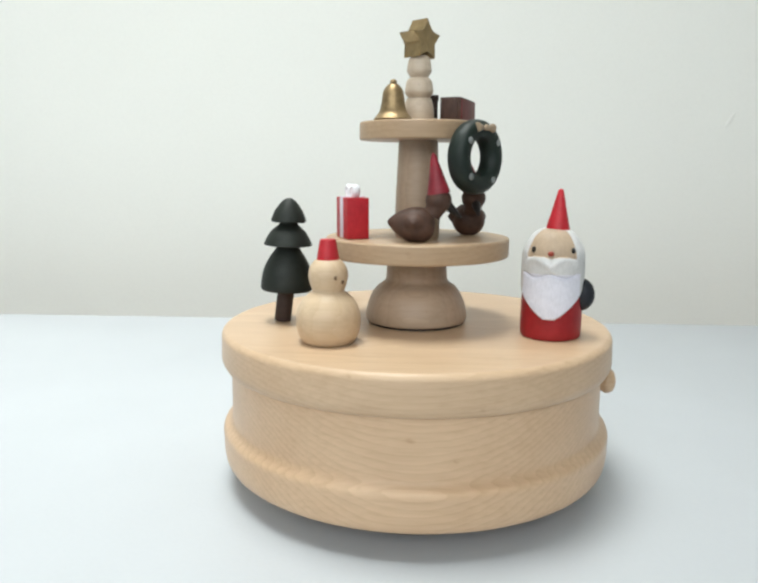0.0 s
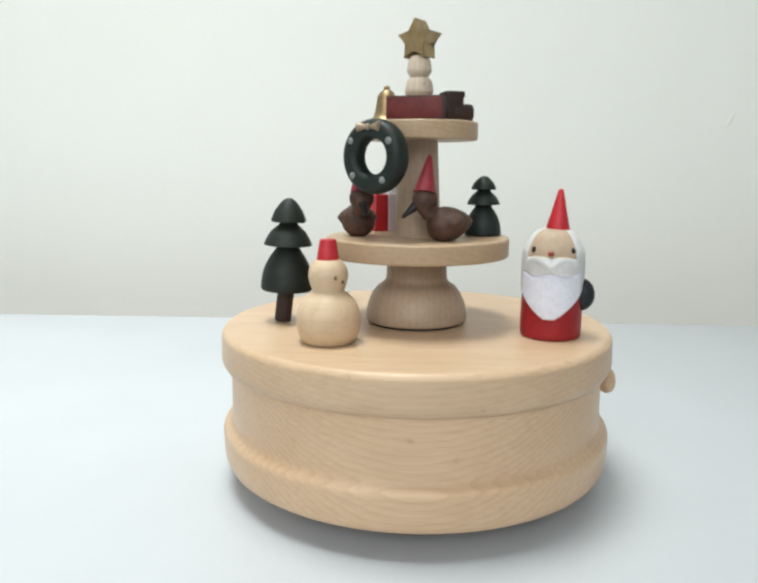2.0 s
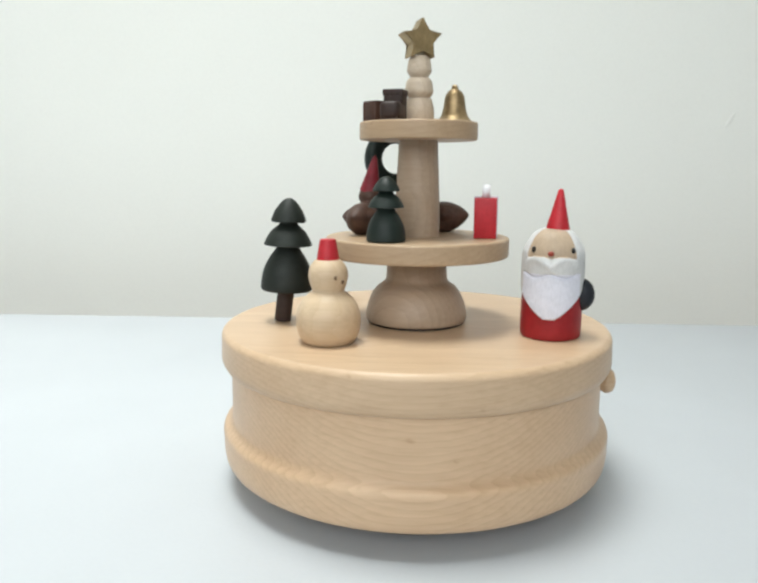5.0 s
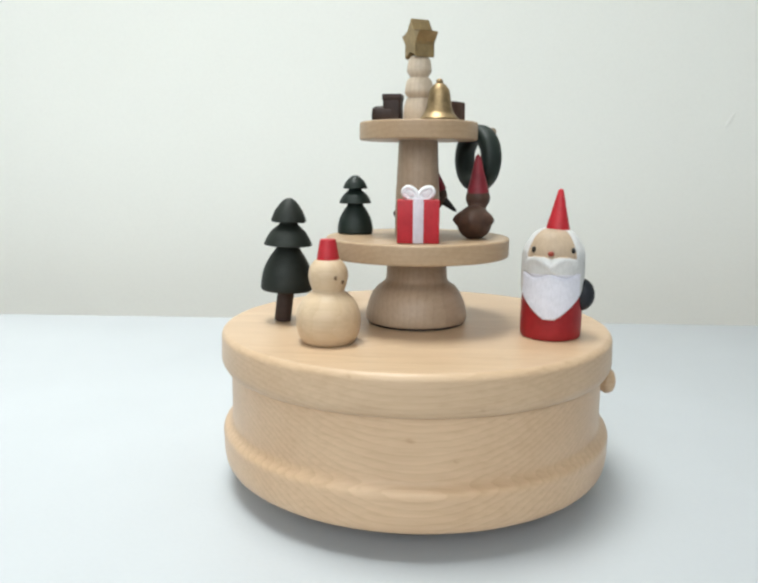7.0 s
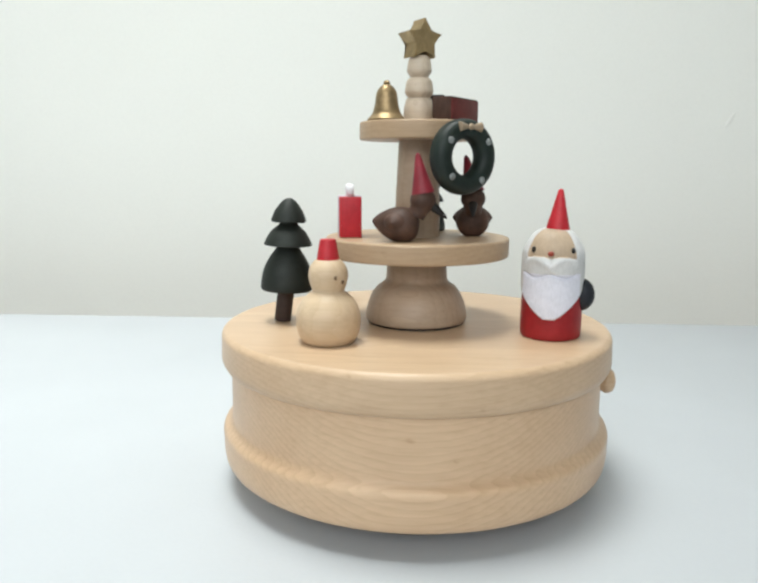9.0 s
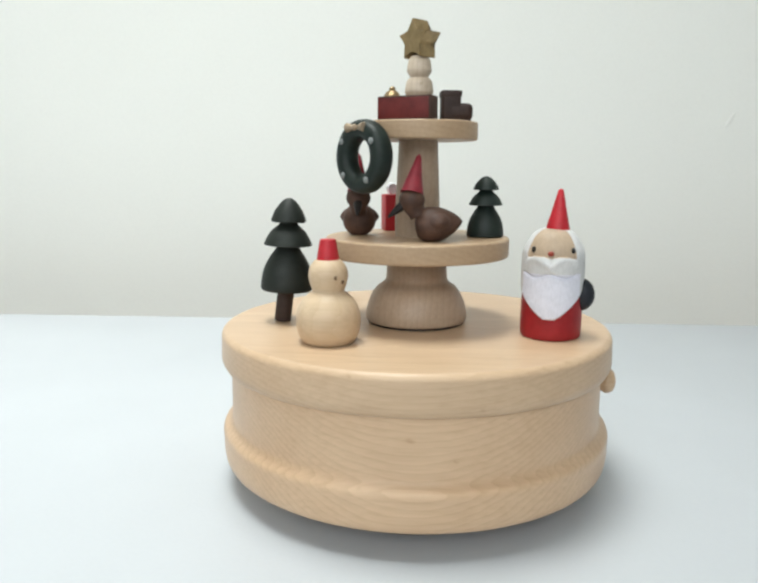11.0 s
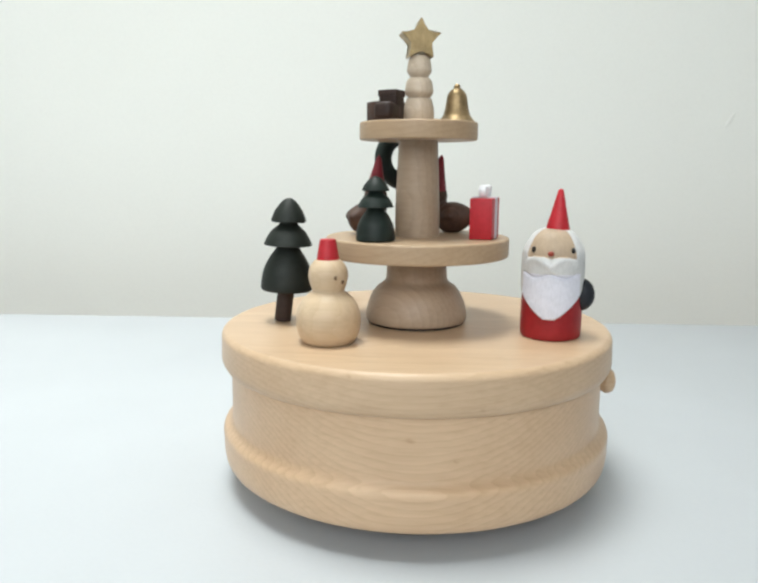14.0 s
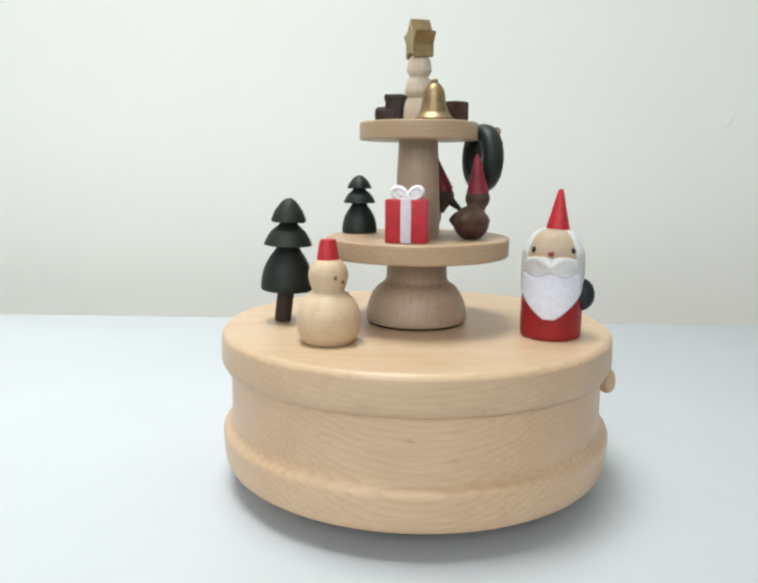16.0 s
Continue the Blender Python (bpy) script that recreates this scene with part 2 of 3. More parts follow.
def table():
    ob = thing("table", pose(0, 0, 0), "plain white table standing before the wall", "table")
    bm = bmesh.new()
    block(bm, (1.8, 0.85, 0.03), (0, EDGE_Y - 0.425, -0.015), bevel=0.002)
    part("tabletop", bm, M_TABLE, ob, "smooth white tabletop", smooth=False)
    for x in (-0.84, 0.84):
        for y in (EDGE_Y - 0.06, EDGE_Y - 0.79):
            bm = bmesh.new()
            block(bm, (0.05, 0.05, 0.722), (x, y, -0.391), bevel=0.003)
            part("leg", bm, M_FRAME, ob, smooth=False)


table()


def added_pendant():
    """An added lamp, out of view: a wide shade on a rod from the ceiling; its light fills the shade's mouth."""
    ob = thing("added_pendant", pose(-0.19, 0.015, 1.06), "added unseen wide white shaded lamp over the table", "lamp")
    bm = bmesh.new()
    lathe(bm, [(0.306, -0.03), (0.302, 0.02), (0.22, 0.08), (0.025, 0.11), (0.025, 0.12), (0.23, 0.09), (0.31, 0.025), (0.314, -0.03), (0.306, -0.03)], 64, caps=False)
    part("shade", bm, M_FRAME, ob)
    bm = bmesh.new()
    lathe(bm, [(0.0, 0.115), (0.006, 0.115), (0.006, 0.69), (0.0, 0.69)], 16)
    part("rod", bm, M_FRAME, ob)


added_pendant()


# ---- the music box ----
def music_box():
    ob = thing("music_box", pose(0, 0, 0), "round maple music box with stepped turned sides on the table", "music box")
    bm = bmesh.new()
    lathe(bm, rounded([(0.0, 0.0), (0.0571, 0.0), (0.0583, -0.0012), (0.0585, -0.0086), (0.0575, -0.0106), (0.0560, -0.0113), (0.0, -0.0113)], 0.0016), 160, pose(0, 0, LID))
    part("lid", bm, M_LID, ob, "pale maple lid with a rounded rim", angle=60)
    bm = bmesh.new()
    prof = [(0.0, -0.0114), (0.0556, -0.0114), (0.0557, -0.0125), (0.0558, -0.017), (0.0558, -0.0225), (0.0558, -0.0264), (0.0561, -0.0275), (0.0568, -0.0282), (0.0577, -0.0287), (0.0583, -0.0293), (0.0586, -0.0304),
            (0.0585, -0.0325), (0.0585, -0.0350), (0.0583, -0.0371), (0.0579, -0.0386), (0.0571, -0.0397), (0.0555, -0.0401), (0.0, -0.0401)]
    lathe(bm, prof[:2] + smooth_profile(prof[2:-1], 4) + prof[-1:], 160, pose(0, 0, LID))
    part("body", bm, M_BASE, ob, "pale maple drum with visible growth rings", angle=60)
    # added support, unseen; its dark colour deepens the shade beneath the drum
    bm = bmesh.new()
    lathe(bm, rounded([(0.0, 0.0), (0.0450, 0.0), (0.0450, 0.00665), (0.0, 0.00525)], 0.0006), 96)
    part("foot_disc", bm, M_UNDER, ob, "added recessed foot under the drum, coloured dark as its shade")
    bm = bmesh.new()
    a = radians(-9)
    m = Matrix.Translation((0.0546 * math.cos(a), 0.0546 * math.sin(a), LID - 0.0152)) @ Euler((0, radians(90), a)).to_matrix().to_4x4()
    lathe(bm, smooth_profile([(0.0026, 0.0), (0.0028, 0.0012), (0.0036, 0.0024), (0.0037, 0.0036), (0.0028, 0.0050), (0.0012, 0.0056), (0.0, 0.0057)], 5), 32, m)
    part("knob", bm, M_LID, ob, "small round wooden knob on the side")


music_box()


# ---- figures standing on the lid ----
def tree_figure(name, m, tiers, mat, label, trunk=None):
    """A turned tree: bell-shaped tiers one above the other. tiers: bottom, top (heights), radius, neck radius."""
    ob = thing(name, m, label, "toy tree", "wooden toy trees")
    if trunk:
        bm = bmesh.new()
        lathe(bm, rounded([(0.0, 0.0), (trunk[0], 0.0), (trunk[0] * 1.02, trunk[1]), (0.0, trunk[1])], 0.0003), 28, pose(-0.0011, 0, 0, 0, 5, 0))
        part("trunk", bm, M_TRUNK, ob, "dark brown wooden trunk")
    for k, (z0, z1, r, rn) in enumerate(tiers):
        h = z1 - z0
        if k == len(tiers) - 1:
            shape = [(r, 0.06), (r * 0.93, 0.22), (r * 0.80, 0.45), (r * 0.58, 0.70), (r * 0.38, 0.87), (r * 0.19, 0.965), (0.0, 1.0)]
        else:
            shape = [(r, 0.04), (r * 0.985, 0.20), (r * 0.92, 0.42), (r * 0.80, 0.60), (r * 0.62, 0.78), (rn, 0.90), (rn * 0.92, 1.0)] if k == 0 else \
                [(r, 0.03), (r * 0.93, 0.20), (r * 0.83, 0.40), (r * 0.69, 0.60), (r * 0.53, 0.75), (rn, 0.86), (rn * 0.92, 1.0)]
        prof = [(0.0, z0 + 0.03 * h), (rn * 0.8, z0 + 0.03 * h), (r * 0.93, z0)] + [(a, z0 + b * h) for a, b in smooth_profile(shape, 5)]
        if k < len(tiers) - 1:
            prof.append((0.0, z1))
        bm = bmesh.new()
        lathe(bm, prof, 56)
        part("tier", bm, mat, ob)
    return ob


tree_figure("toy_tree", pose(-0.0396, -0.0026, LID, 0, 2.5, 0),
            [(0.0097, 0.0236, 0.0079, 0.0037), (0.0234, 0.0306, 0.0073, 0.0029), (0.0304, 0.0376, 0.0053, 0.002)],
            M_GREEN, "dark green turned wooden tree with three tiers and trunk", trunk=(0.0025, 0.0104))


def face_grid(bm, segs, radius, heights, choose):
    """A closed turned skin whose radius may vary with the angle; choose gives each face its material slot."""
    grid = []
    for z in heights:
        grid.append([bm.verts.new((radius(a, z) * math.cos(a), radius(a, z) * math.sin(a), z)) for a in (2 * math.pi * i / segs for i in range(segs))])
    for za, zb, ra, rb in zip(heights, heights[1:], grid, grid[1:]):
        for i in range(segs):
            f = bm.faces.new((ra[i], ra[(i + 1) % segs], rb[(i + 1) % segs], rb[i]))
            f.material_index = choose(2 * math.pi * (i + 0.5) / segs, (za + zb) / 2)
    bm.faces.new(grid[0]).material_index = choose(math.pi, heights[0])
    bm.faces.new(grid[-1]).material_index = choose(0, heights[-1])


def slot(faces, index):
    for f in faces:
        f.material_index = index


def snowman_figure():
    """One mesh: two turned balls of bare wood, a red cap, two small eyes."""
    bm = bmesh.new()
    body = [(0.0, 0.0), (0.0066, 0.0), (0.0073, 0.0007), (0.0082, 0.0026), (0.0087, 0.0054), (0.0084, 0.0085), (0.0071, 0.0114), (0.0052, 0.0134), (0.0043, 0.0142),
            (0.0048, 0.0156), (0.0053, 0.0180), (0.0050, 0.0202), (0.0038, 0.0220), (0.0025, 0.0228), (0.0, 0.0230)]
    slot(lathe(bm, body[:2] + smooth_profile(body[2:-1], 5) + body[-1:], 64), 0)
    slot(lathe(bm, rounded([(0.0, 0.0203), (0.0034, 0.0205), (0.0021, 0.0279), (0.0, 0.0280)], 0.0003), 40), 1)
    for a, z in ((-62, 0.0181), (-36, 0.0169)):
        d = Vector((math.cos(radians(a)), math.sin(radians(a)), 0))
        slot(ball(bm, Vector((0, 0, z)) + d * 0.0051, (0.0005, 0.0005, 0.0006), 12, 8), 2)
    ob = new("snowman_figurine", finish("snowman_figurine", bm, [M_SNOW, M_RED, M_NOSEWOOD], angle=50))
    ob.matrix_basis = pose(-0.0232, -0.0282, LID)
    tagged(ob, "round bare-wood snowman figurine with a red cap", "figurine")


snowman_figure()


def bearded_figure():
    """One mesh: a turned body with a red coat, carved white beard and hair, bare face, red pointed hat and a dark sack."""
    bm = bmesh.new()
    outline = smooth_profile([(0.0080, 0.0), (0.0085, 0.0008), (0.0086, 0.004), (0.0085, 0.010), (0.0082, 0.016), (0.0082, 0.020), (0.0080, 0.0238), (0.0073, 0.0264),
                              (0.0062, 0.0284), (0.0043, 0.0299), (0.0024, 0.0304)], 8)
    zs, rs = [p[1] for p in outline], [p[0] for p in outline]
    heights = [0.0304 * i / 150 for i in range(151)]

    def edge(a):
        """The lower edge of the beard, by the angle from the middle of the face in degrees."""
        a = abs(a)
        return 0.0060 + 0.0079 * (max(min(a, 75) - 9, 0) / 66) ** 1.1

    def where(angle, z):
        a = (math.degrees(angle) + 180) % 360 - 180
        lip = 0.0226 + 0.0006 * math.sin(radians(min(abs(a), 45) * 4))
        if z < edge(a):
            return 0, a
        if z > lip and abs(a) < 48:
            return 1, a
        return (3 if z > 0.0185 or abs(a) > 62 else 2), a

    def radius(angle, z):
        kind, a = where(angle, z)
        r = float(np.interp(z, zs, rs)) * (1 + 0.02 * math.cos(2 * angle))
        if kind > 1:
            r += 0.0006 * min(1.0, max(0.0, (z - edge(a)) / 0.0004)) * (1 if z < 0.024 else max(0, 1 - (z - 0.024) / 0.004))
            lobe = 0.0203 + 0.0022 * math.sin(radians(min(abs(a), 48) * 3.2))
            if abs(a) < 48:
                r += 0.0006 * math.exp(-((z - lobe) / 0.0012) ** 2)
            r -= 0.0006 * math.exp(-((z - (0.0186 - 0.0011 * abs(math.sin(radians(a * 3.2))))) / 0.00035) ** 2) * (abs(a) < 60)
        return r

    face_grid(bm, 200, radius, heights, lambda a, z: where(a, z)[0])
    hat = Matrix.Translation((0.0, 0.0008, 0.0294)) @ Euler((radians(-2), 0, 0)).to_matrix().to_4x4()
    slot(lathe(bm, [(0.0, 0.0), (0.0034, 0.0), (0.0033, 0.0006), (0.0022, 0.0050), (0.0012, 0.0094), (0.0007, 0.0114), (0.0, 0.0118)], 48, hat), 4)
    for a in (-38, 45):
        d = Vector((math.cos(radians(a)), math.sin(radians(a)), 0))
        slot(ball(bm, d * 0.0078 + Vector((0, 0, 0.0248)), (0.0006, 0.0007, 0.0009), 14, 10, pose(0, 0, 0, 0, 0, a)), 5)
    slot(ball(bm, (0.0082, -0.0001, 0.0240), (0.0008, 0.0009, 0.0007), 14, 10), 6)
    slot(ball(bm, (0.0004, 0.0080, 0.0122), (0.0030, 0.0036, 0.0045), 24, 16), 7)
    ob = new("bearded_figurine", finish("bearded_figurine", bm, [M_COAT, M_SKIN, M_BEARD, M_HAIR, M_RED, M_EYE, M_NOSE, M_SACK], angle=50))
    ob.matrix_basis = pose(0.0384, -0.0160, LID, 0, 0, -105)
    tagged(ob, "white-bearded wooden figurine with red coat and pointed hat", "figurine")


bearded_figure()


# ---- the turning stand and what stands on it ----
DECK, TOP = 0.0264 + LID, 0.0597 + LID
TURN_RATE, TURN_SLOWING = 0.73252, 0.000808
RIDERS = []


def ride(ob, radius, azimuth, z, heading):
    """Notes a thing that goes round with the stand: its place at the start, and the way it faces."""
    RIDERS.append((ob, radius, azimuth, z, heading))
    a = radians(azimuth)
    ob.matrix_basis = pose(AXIS[0] + radius * math.cos(a), AXIS[1] + radius * math.sin(a), z, 0, 0, heading)


def stand():
    ob = thing("turning_stand", pose(0, 0, LID), "two-tiered turned maple stand that turns on the music box", "turntable stand")
    # black ring draws the shade in the thin gap below the pedestal
    bm = bmesh.new()
    lathe(bm, [(0.0, 0.0001), (0.0146, 0.0001), (0.0146, 0.0008), (0.0, 0.0008)], 64)
    part("gap_shade_ring", bm, M_BEAK, ob, "black ring as the shade in the gap under the pedestal")
    bm = bmesh.new()
    prof = [(0.0149, 0.0007), (0.0153, 0.0013), (0.0153, 0.0034), (0.0146, 0.0064), (0.0134, 0.0091), (0.0119, 0.0110), (0.0104, 0.0121), (0.0095, 0.0130), (0.0092, 0.0146), (0.0090, 0.0206)]
    lathe(bm, [(0.0, 0.0007)] + smooth_profile(prof, 5) + [(0.0, 0.0206)], 96)
    part("pedestal", bm, M_POST, ob, "greyish maple pedestal with a domed foot")
    bm = bmesh.new()
    lathe(bm, rounded([(0.0, 0.0206), (0.0275, 0.0206), (0.0275, 0.0263), (0.0, 0.0263)], 0.0008), 128)
    part("lower_platform", bm, M_TIER, ob, "round maple platform")
    bm = bmesh.new()
    lathe(bm, [(0.0, 0.0263)] + smooth_profile([(0.0066, 0.0263), (0.0067, 0.030), (0.0066, 0.036), (0.0063, 0.043), (0.0060, 0.0495), (0.0058, 0.0545)], 4) + [(0.0, 0.0545)], 64)
    part("column", bm, M_POST, ob, "greyish tapered maple column")
    bm = bmesh.new()
    lathe(bm, rounded([(0.0, 0.0545), (0.0174, 0.0545), (0.0174, 0.0597), (0.0, 0.0597)], 0.0007), 112)
    part("upper_platform", bm, M_TIER, ob, "smaller round maple platform")
    for z0, z1, r, k in ((0.0597, 0.0665, 0.0045, 0.80), (0.0664, 0.0724, 0.0041, 0.70), (0.0723, 0.0785, 0.0035, 0.66)):
        h = z1 - z0
        bm = bmesh.new()
        shape = [(r * (0.98 if z0 < 0.0610 else k), z0), (r, z0 + 0.28 * h), (r * 0.985, z0 + 0.55 * h), (r * 0.90, z0 + 0.82 * h), (r * k, z1)]
        lathe(bm, [(0.0, z0)] + smooth_profile(shape, 6) + [(0.0, z1)], 48)
        part("bead", bm, M_BEAD, ob)
    # the star: a thick five-pointed block
    bm = bmesh.new()
    pts = []
    for i in range(10):
        r = 0.0062 if i % 2 == 0 else 0.0029
        a = radians(90 + 36 * i)
        pts.append((r * math.cos(a), r * math.sin(a)))
    turn = pose(0, 0, 0.0827, 0, 0, STAR_FACE)
    front, back = [[bm.verts.new(turn @ Vector((s * 0.0031, y, z))) for y, z in pts] for s in (1, -1)]
    bm.faces.new(front)
    bm.faces.new(back)
    for i in range(10):
        bm.faces.new((front[i], front[(i + 1) % 10], back[(i + 1) % 10], back[i]))
    bmesh.ops.bevel(bm, geom=list(bm.edges), offset=0.0003, segments=2, affect="EDGES")
    part("star", bm, M_GOLD, ob, "thick gold-painted five-pointed star")
    RIDERS.append((ob, 0.0, 0.0, LID, 0.0))
    ob.matrix_basis = pose(AXIS[0], AXIS[1], LID)


STAR_FACE = 139.0
stand()


def gift():
    ob = thing("gift_box", pose(0, 0, 0), "bright red wooden gift with white ribbon and bow", "gift")
    bm = bmesh.new()
    block(bm, (0.0065, 0.0114, 0.0117), (0, 0, 0.00585), bevel=0.0003)
    part("box", bm, M_RED, ob)
    bm = bmesh.new()
    block(bm, (0.0070, 0.0029, 0.0120), (0, 0, 0.0060), bevel=0.0003)
    part("ribbon", bm, M_RIBBON, ob, "lilac-white painted ribbon")
    for s in (-1, 1):
        bm = bmesh.new()
        path = []
        for i in range(20):
            a = 2 * math.pi * i / 20
            x, z = 0.0020 * math.cos(a), 0.0014 * math.sin(a)
            c, w = math.cos(radians(32 * s)), math.sin(radians(32 * s))
            path.append((s * 0.0022 + x * c - z * w, 0, 0.0133 + x * w + z * c))
        tube_loop(bm, path, 0.00068, 10, flat=1.7)
        ball(bm, (s * 0.0021, 0, 0.0133), (0.0017, 0.0009, 0.0013), 14, 8)
        bmesh.ops.rotate(bm, verts=bm.verts, cent=(0, 0, 0), matrix=Matrix.Rotation(radians(90), 3, "Z"))
        part("bow_loop", bm, M_WHITE, ob, "white bow loop")
    bm = bmesh.new()
    ball(bm, (0, 0, 0.0126), (0.0012, 0.0013, 0.0010), 16, 10)
    part("bow_knot", bm, M_WHITE, ob, "white knot of the bow")
    ride(ob, 0.0204, 202.0, DECK, 202.0)


gift()
ride(tree_figure("small_toy_tree", pose(0, 0, 0),
                 [(0.0, 0.0095, 0.0055, 0.0026), (0.0093, 0.0140, 0.0050, 0.0021), (0.0138, 0.0179, 0.0038, 0.002)],
                 M_GREEN2, "small dark green turned wooden tree on the platform"), 0.0203, 93.5, DECK, 93.5)


def bird(radius, azimuth, heading, back, aside):
    """A round bird with a pointed tail, a beak that points down and a pointed hat that leans back and aside; it faces +x."""
    ob = thing("toy_bird", pose(0, 0, 0), "brown wooden toy bird with red pointed hat on the platform", "toy bird", "wooden toy birds")
    bm = bmesh.new()
    prof = [(0.0, 0.0), (0.0010, 0.0006), (0.0027, 0.0024), (0.0043, 0.0052), (0.0050, 0.0080), (0.0047, 0.0106), (0.0033, 0.0125), (0.0015, 0.0132), (0.0, 0.0133)]
    m = Matrix.Translation((-0.0084, 0, 0.0067)) @ Euler((0, radians(97), 0)).to_matrix().to_4x4()
    lathe(bm, smooth_profile(prof, 4), 40, m)
    bmesh.ops.bisect_plane(bm, geom=list(bm.verts) + list(bm.edges) + list(bm.faces), plane_co=(0, 0, 0.0011), plane_no=(0, 0, -1), clear_outer=True)
    bmesh.ops.edgeloop_fill(bm, edges=[e for e in bm.edges if e.is_boundary])
    bmesh.ops.translate(bm, verts=bm.verts, vec=(0, 0, -0.0011))
    part("body", bm, M_BROWN, ob, "round walnut-brown body with a pointed tail")
    for s in (-1, 1):
        bm = bmesh.new()
        m = Matrix.Translation((-0.0014, s * 0.0030, 0.0054)) @ Euler((radians(-90 * s), 0, radians(12 * s))).to_matrix().to_4x4() @ Matrix.Diagonal((1.15, 0.85, 1, 1))
        lathe(bm, smooth_profile([(0.0, 0.0), (0.0030, 0.0), (0.0029, 0.0008), (0.0021, 0.0018), (0.0010, 0.0026), (0.0003, 0.0030), (0.0, 0.0031)], 4), 28, m)
        part("wing", bm, M_BROWN, ob)
    bm = bmesh.new()
    ball(bm, (0.0058, 0, 0.0114), (0.0036, 0.0036, 0.0034), 32, 20)
    lathe(bm, smooth_profile([(0.0026, 0.0), (0.0026, 0.0014), (0.0032, 0.0040)], 4), 28, Matrix.Translation((0.0038, 0, 0.0072)) @ Euler((0, radians(30), 0)).to_matrix().to_4x4())
    part("head", bm, M_BROWN, ob, "round brown head")
    bm = bmesh.new()
    m = Matrix.Translation((0.0080, 0, 0.0102)) @ Euler((0, radians(130), 0)).to_matrix().to_4x4()
    lathe(bm, [(0.0, 0.0), (0.0014, 0.0), (0.0012, 0.0018), (0.0005, 0.0052), (0.0, 0.0059)], 20, m)
    part("beak", bm, M_BEAK, ob, "dark pointed beak turned down")
    bm = bmesh.new()
    m = Matrix.Translation((0.0058, 0, 0.0133)) @ Euler((radians(aside), radians(-back), 0)).to_matrix().to_4x4()
    lathe(bm, [(0.0, 0.0), (0.0033, 0.0), (0.0031, 0.0006), (0.0018, 0.0058), (0.0008, 0.0102), (0.0, 0.0113)], 36, m)
    part("hat", bm, M_HAT, ob, "red pointed hat")
    ride(ob, radius, azimuth, DECK, heading)


M_HAT = paint("hat_red_paint", (0.23, 0.019, 0.030), rough=0.45, vary=0.25)
bird(0.0178, 270.0, 8.0, 9.0, 0.0)
bird(0.0168, 20.5, 280.0, 11.0, 13.0)


def bell():
    ob = thing("toy_bell", pose(0, 0, 0), "small dull brass-coloured bell on the upper platform", "bell")
    bm = bmesh.new()
    prof = [(0.0053, 0.0), (0.0055, 0.0004), (0.0050, 0.0010), (0.0040, 0.0023), (0.0034, 0.0044), (0.0031, 0.0064), (0.0028, 0.0080), (0.0019, 0.0094), (0.0011, 0.0100)]
    lathe(bm, [(0.0, 0.0)] + smooth_profile(prof, 5) + [(0.0, 0.0101)], 56)
    part("body", bm, M_BELL, ob)
    bm = bmesh.new()
    ball(bm, (0, 0, 0.0105), (0.0010, 0.0010, 0.0008), 16, 10)
    part("knob", bm, M_BELL, ob)
    ride(ob, 0.0115, 231.0, TOP, 231.0)


bell()


def boot():
    ob = thing("toy_boot", pose(0, 0, 0), "dark brown wooden boot on the upper platform", "toy boot")
    bm = bmesh.new()
    block(bm, (0.0054, 0.0056, 0.0082), (-0.0008, 0, 0.0043), bevel=0.0007, segs=3)
    block(bm, (0.0058, 0.0060, 0.0018), (-0.0008, 0, 0.0077), bevel=0.0004, segs=2)
    block(bm, (0.0074, 0.0059, 0.0050), (0.0018, 0, 0.0027), bevel=0.0020, segs=4)
    part("upper", bm, M_BOOT, ob)
    bm = bmesh.new()
    block(bm, (0.0082, 0.0050, 0.0007), (0.0008, 0, 0.00035), bevel=0.0002)
    part("sole", bm, M_DARK, ob, "dark flat sole")
    ride(ob, 0.0104, 77.0, TOP, 103.0)


boot()


def crate():
    ob = thing("toy_crate", pose(0, 0, 0), "long brown wooden crate with a red panel, upper platform", "toy crate")
    for x, sx, y, sy in ((0.0025, 0.0010, 0, 0.0158), (-0.0025, 0.0010, 0, 0.0158)):
        bm = bmesh.new()
        block(bm, (sx, sy, 0.0064), (x, y, 0.0032), bevel=0.00025)
        part("side_board", bm, M_CRATE, ob)
    for y in (-0.0074, 0.0074):
        bm = bmesh.new()
        block(bm, (0.0040, 0.0011, 0.0064), (0, y, 0.0032), bevel=0.0002)
        part("end_board", bm, M_CRATE, ob)
    bm = bmesh.new()
    block(bm, (0.0040, 0.0137, 0.0010), (0, 0, 0.0005), bevel=0.0001)
    part("bottom_board", bm, M_DARK, ob)
    bm = bmesh.new()
    block(bm, (0.0005, 0.0154, 0.0056), (0.0031, 0, 0.0031), bevel=0.0001)
    part("red_panel", bm, M_CRIMSON, ob, "dull red painted panel")
    ride(ob, 0.0114, -10.0, TOP, -18.0)


crate()


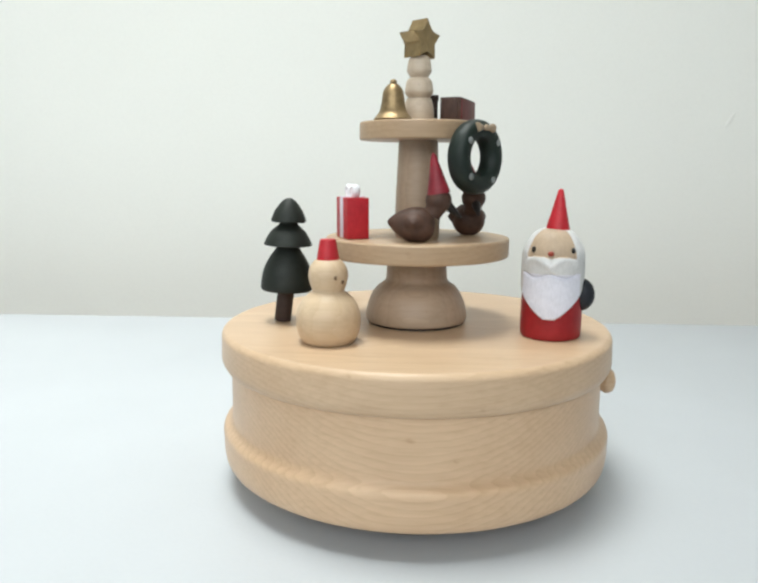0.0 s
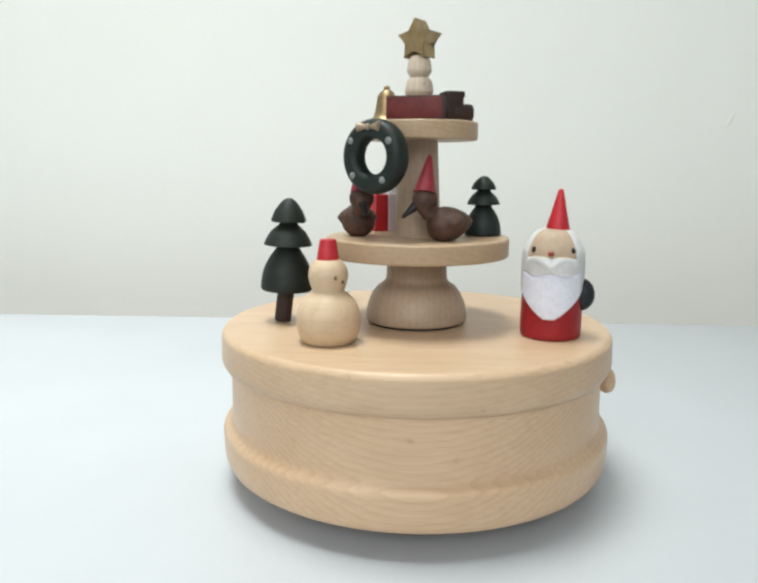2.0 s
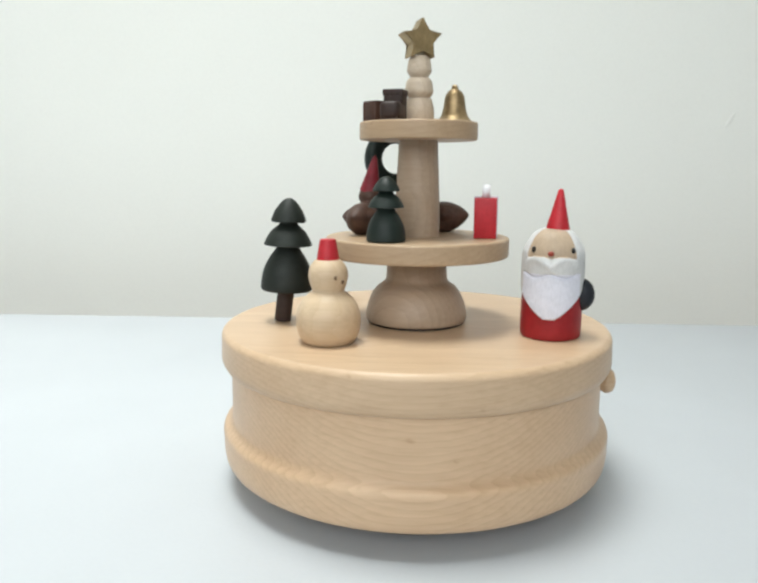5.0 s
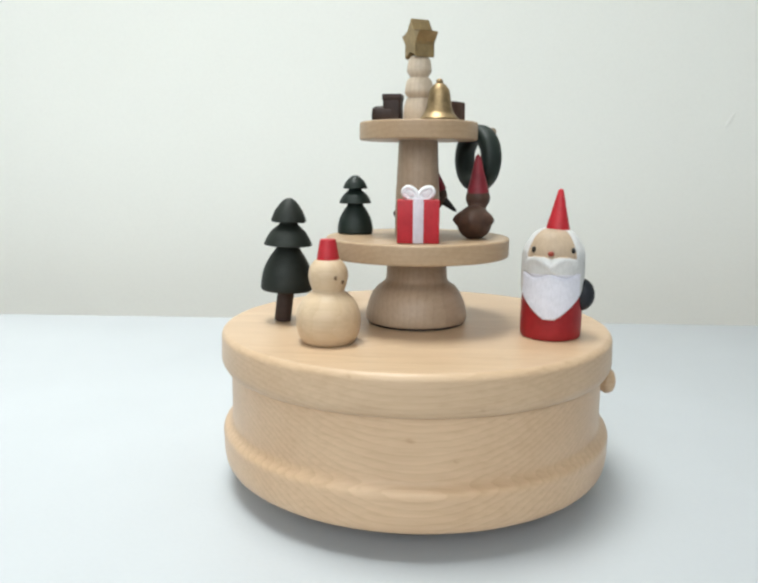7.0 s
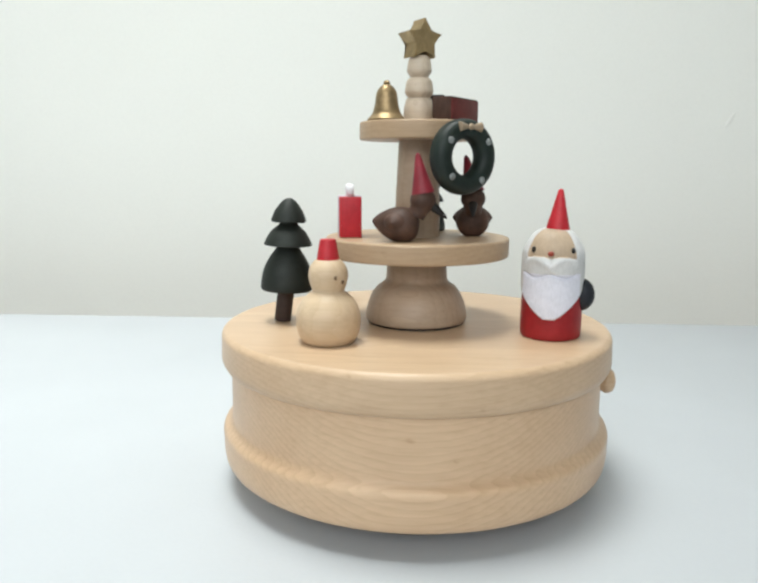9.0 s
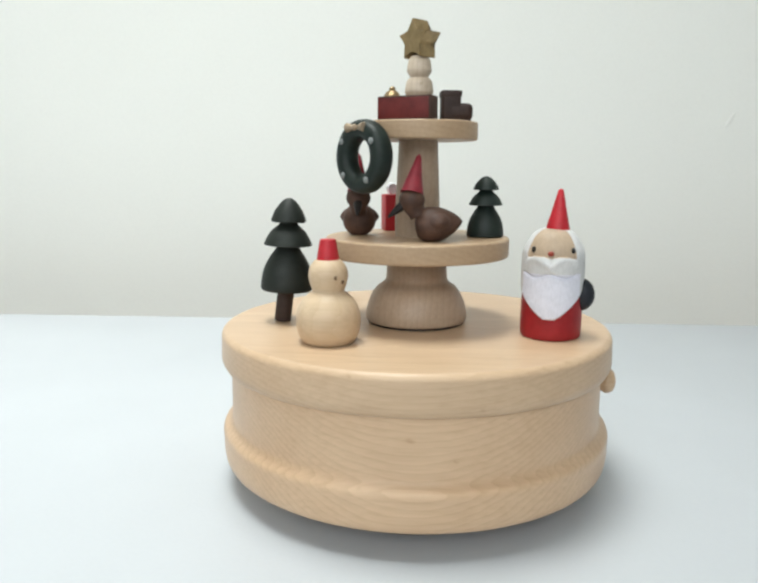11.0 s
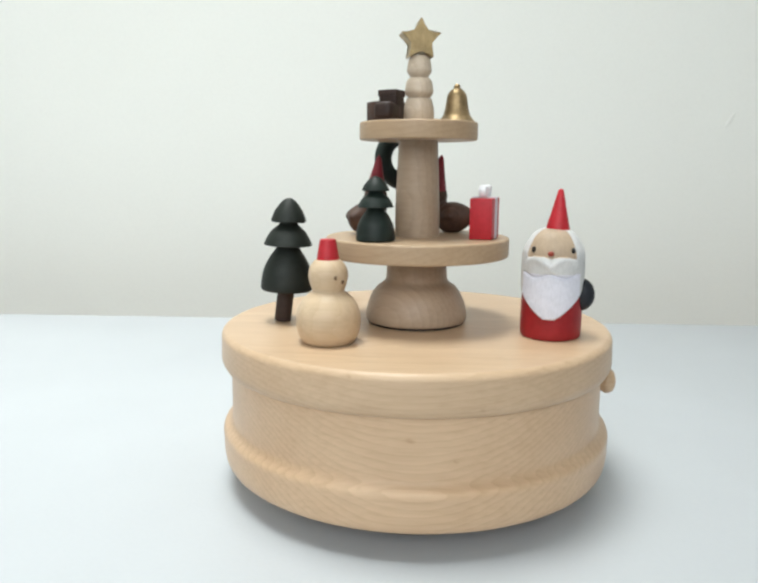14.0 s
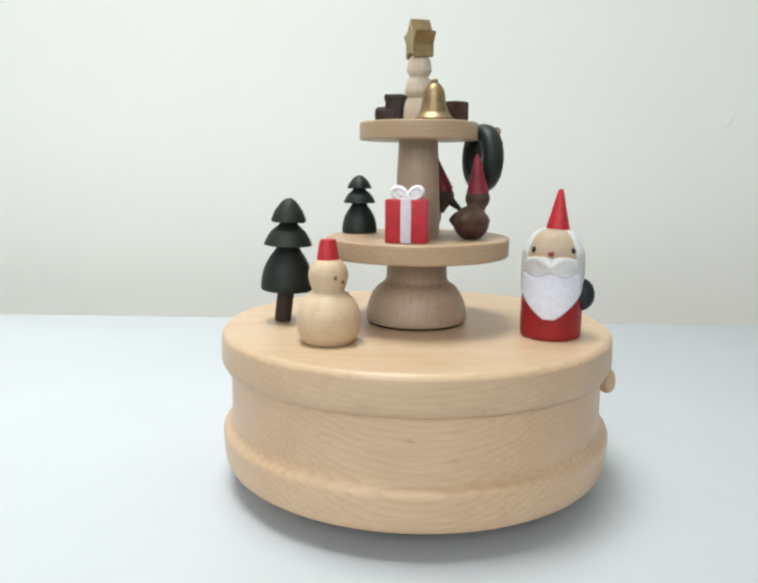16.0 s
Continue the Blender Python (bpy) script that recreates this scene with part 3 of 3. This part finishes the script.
def wreath():
    ob = thing("toy_wreath", pose(0, 0, 0), "dark green wooden wreath with gold bow hung from the rim", "wreath")
    bm = bmesh.new()
    n, k = 72, 28
    ring = []
    for i in range(n):
        a = 2 * math.pi * i / n
        row = []
        for j in range(k):
            b = 2 * math.pi * j / k
            c, s = math.cos(b), math.sin(b)
            rr = 0.0075 + 0.00275 * math.copysign(abs(c) ** 0.85, c)
            row.append(bm.verts.new((0.0031 * math.copysign(abs(s) ** 0.85, s), rr * math.cos(a), rr * math.sin(a))))
        ring.append(row)
    for i in range(n):
        for j in range(k):
            p, q = ring[i], ring[(i + 1) % n]
            bm.faces.new((p[j], p[(j + 1) % k], q[(j + 1) % k], q[j]))
    part("ring", bm, M_GREEN2, ob)
    for a in (32, 146, 222, 306):
        bm = bmesh.new()
        ball(bm, (0.0029, 0.0077 * math.cos(radians(a)), 0.0077 * math.sin(radians(a))), (0.0006, 0.0010, 0.0010), 16, 8)
        part("berry", bm, M_DOT, ob, "pale grey painted dot")
    for s in (-1, 1):
        bm = bmesh.new()
        m = Matrix.Translation((0.0030, s * 0.0005, 0.0079)) @ Euler((radians(-90 * s), 0, 0)).to_matrix().to_4x4()
        lathe(bm, rounded([(0.0, 0.0), (0.0004, 0.0), (0.0014, 0.0031), (0.0, 0.0033)], 0.0003), 20, m)
        part("bow_loop", bm, M_BOW, ob, "pale gold bow loop")
    bm = bmesh.new()
    ball(bm, (0.0034, 0, 0.0079), (0.0008, 0.0009, 0.0009), 16, 10)
    part("bow_knot", bm, M_BOW, ob, "pale gold knot")
    ride(ob, 0.0208, 319.5, 0.0495 + LID, 319.5)


wreath()


def motions():
    """The stand turns clockwise, seen from above, and carries all that stands on it."""
    for ob, radius, azimuth, z, heading in RIDERS:
        rows = []
        for i in range(65):
            t = 0.25 * i
            turn = -math.degrees(TURN_RATE * t - TURN_SLOWING * t * t)
            a = radians(azimuth + turn)
            rows.append((t, pose(AXIS[0] + radius * math.cos(a), AXIS[1] + radius * math.sin(a), z, 0, 0, heading + turn)))
        walk(ob, rows)


motions()
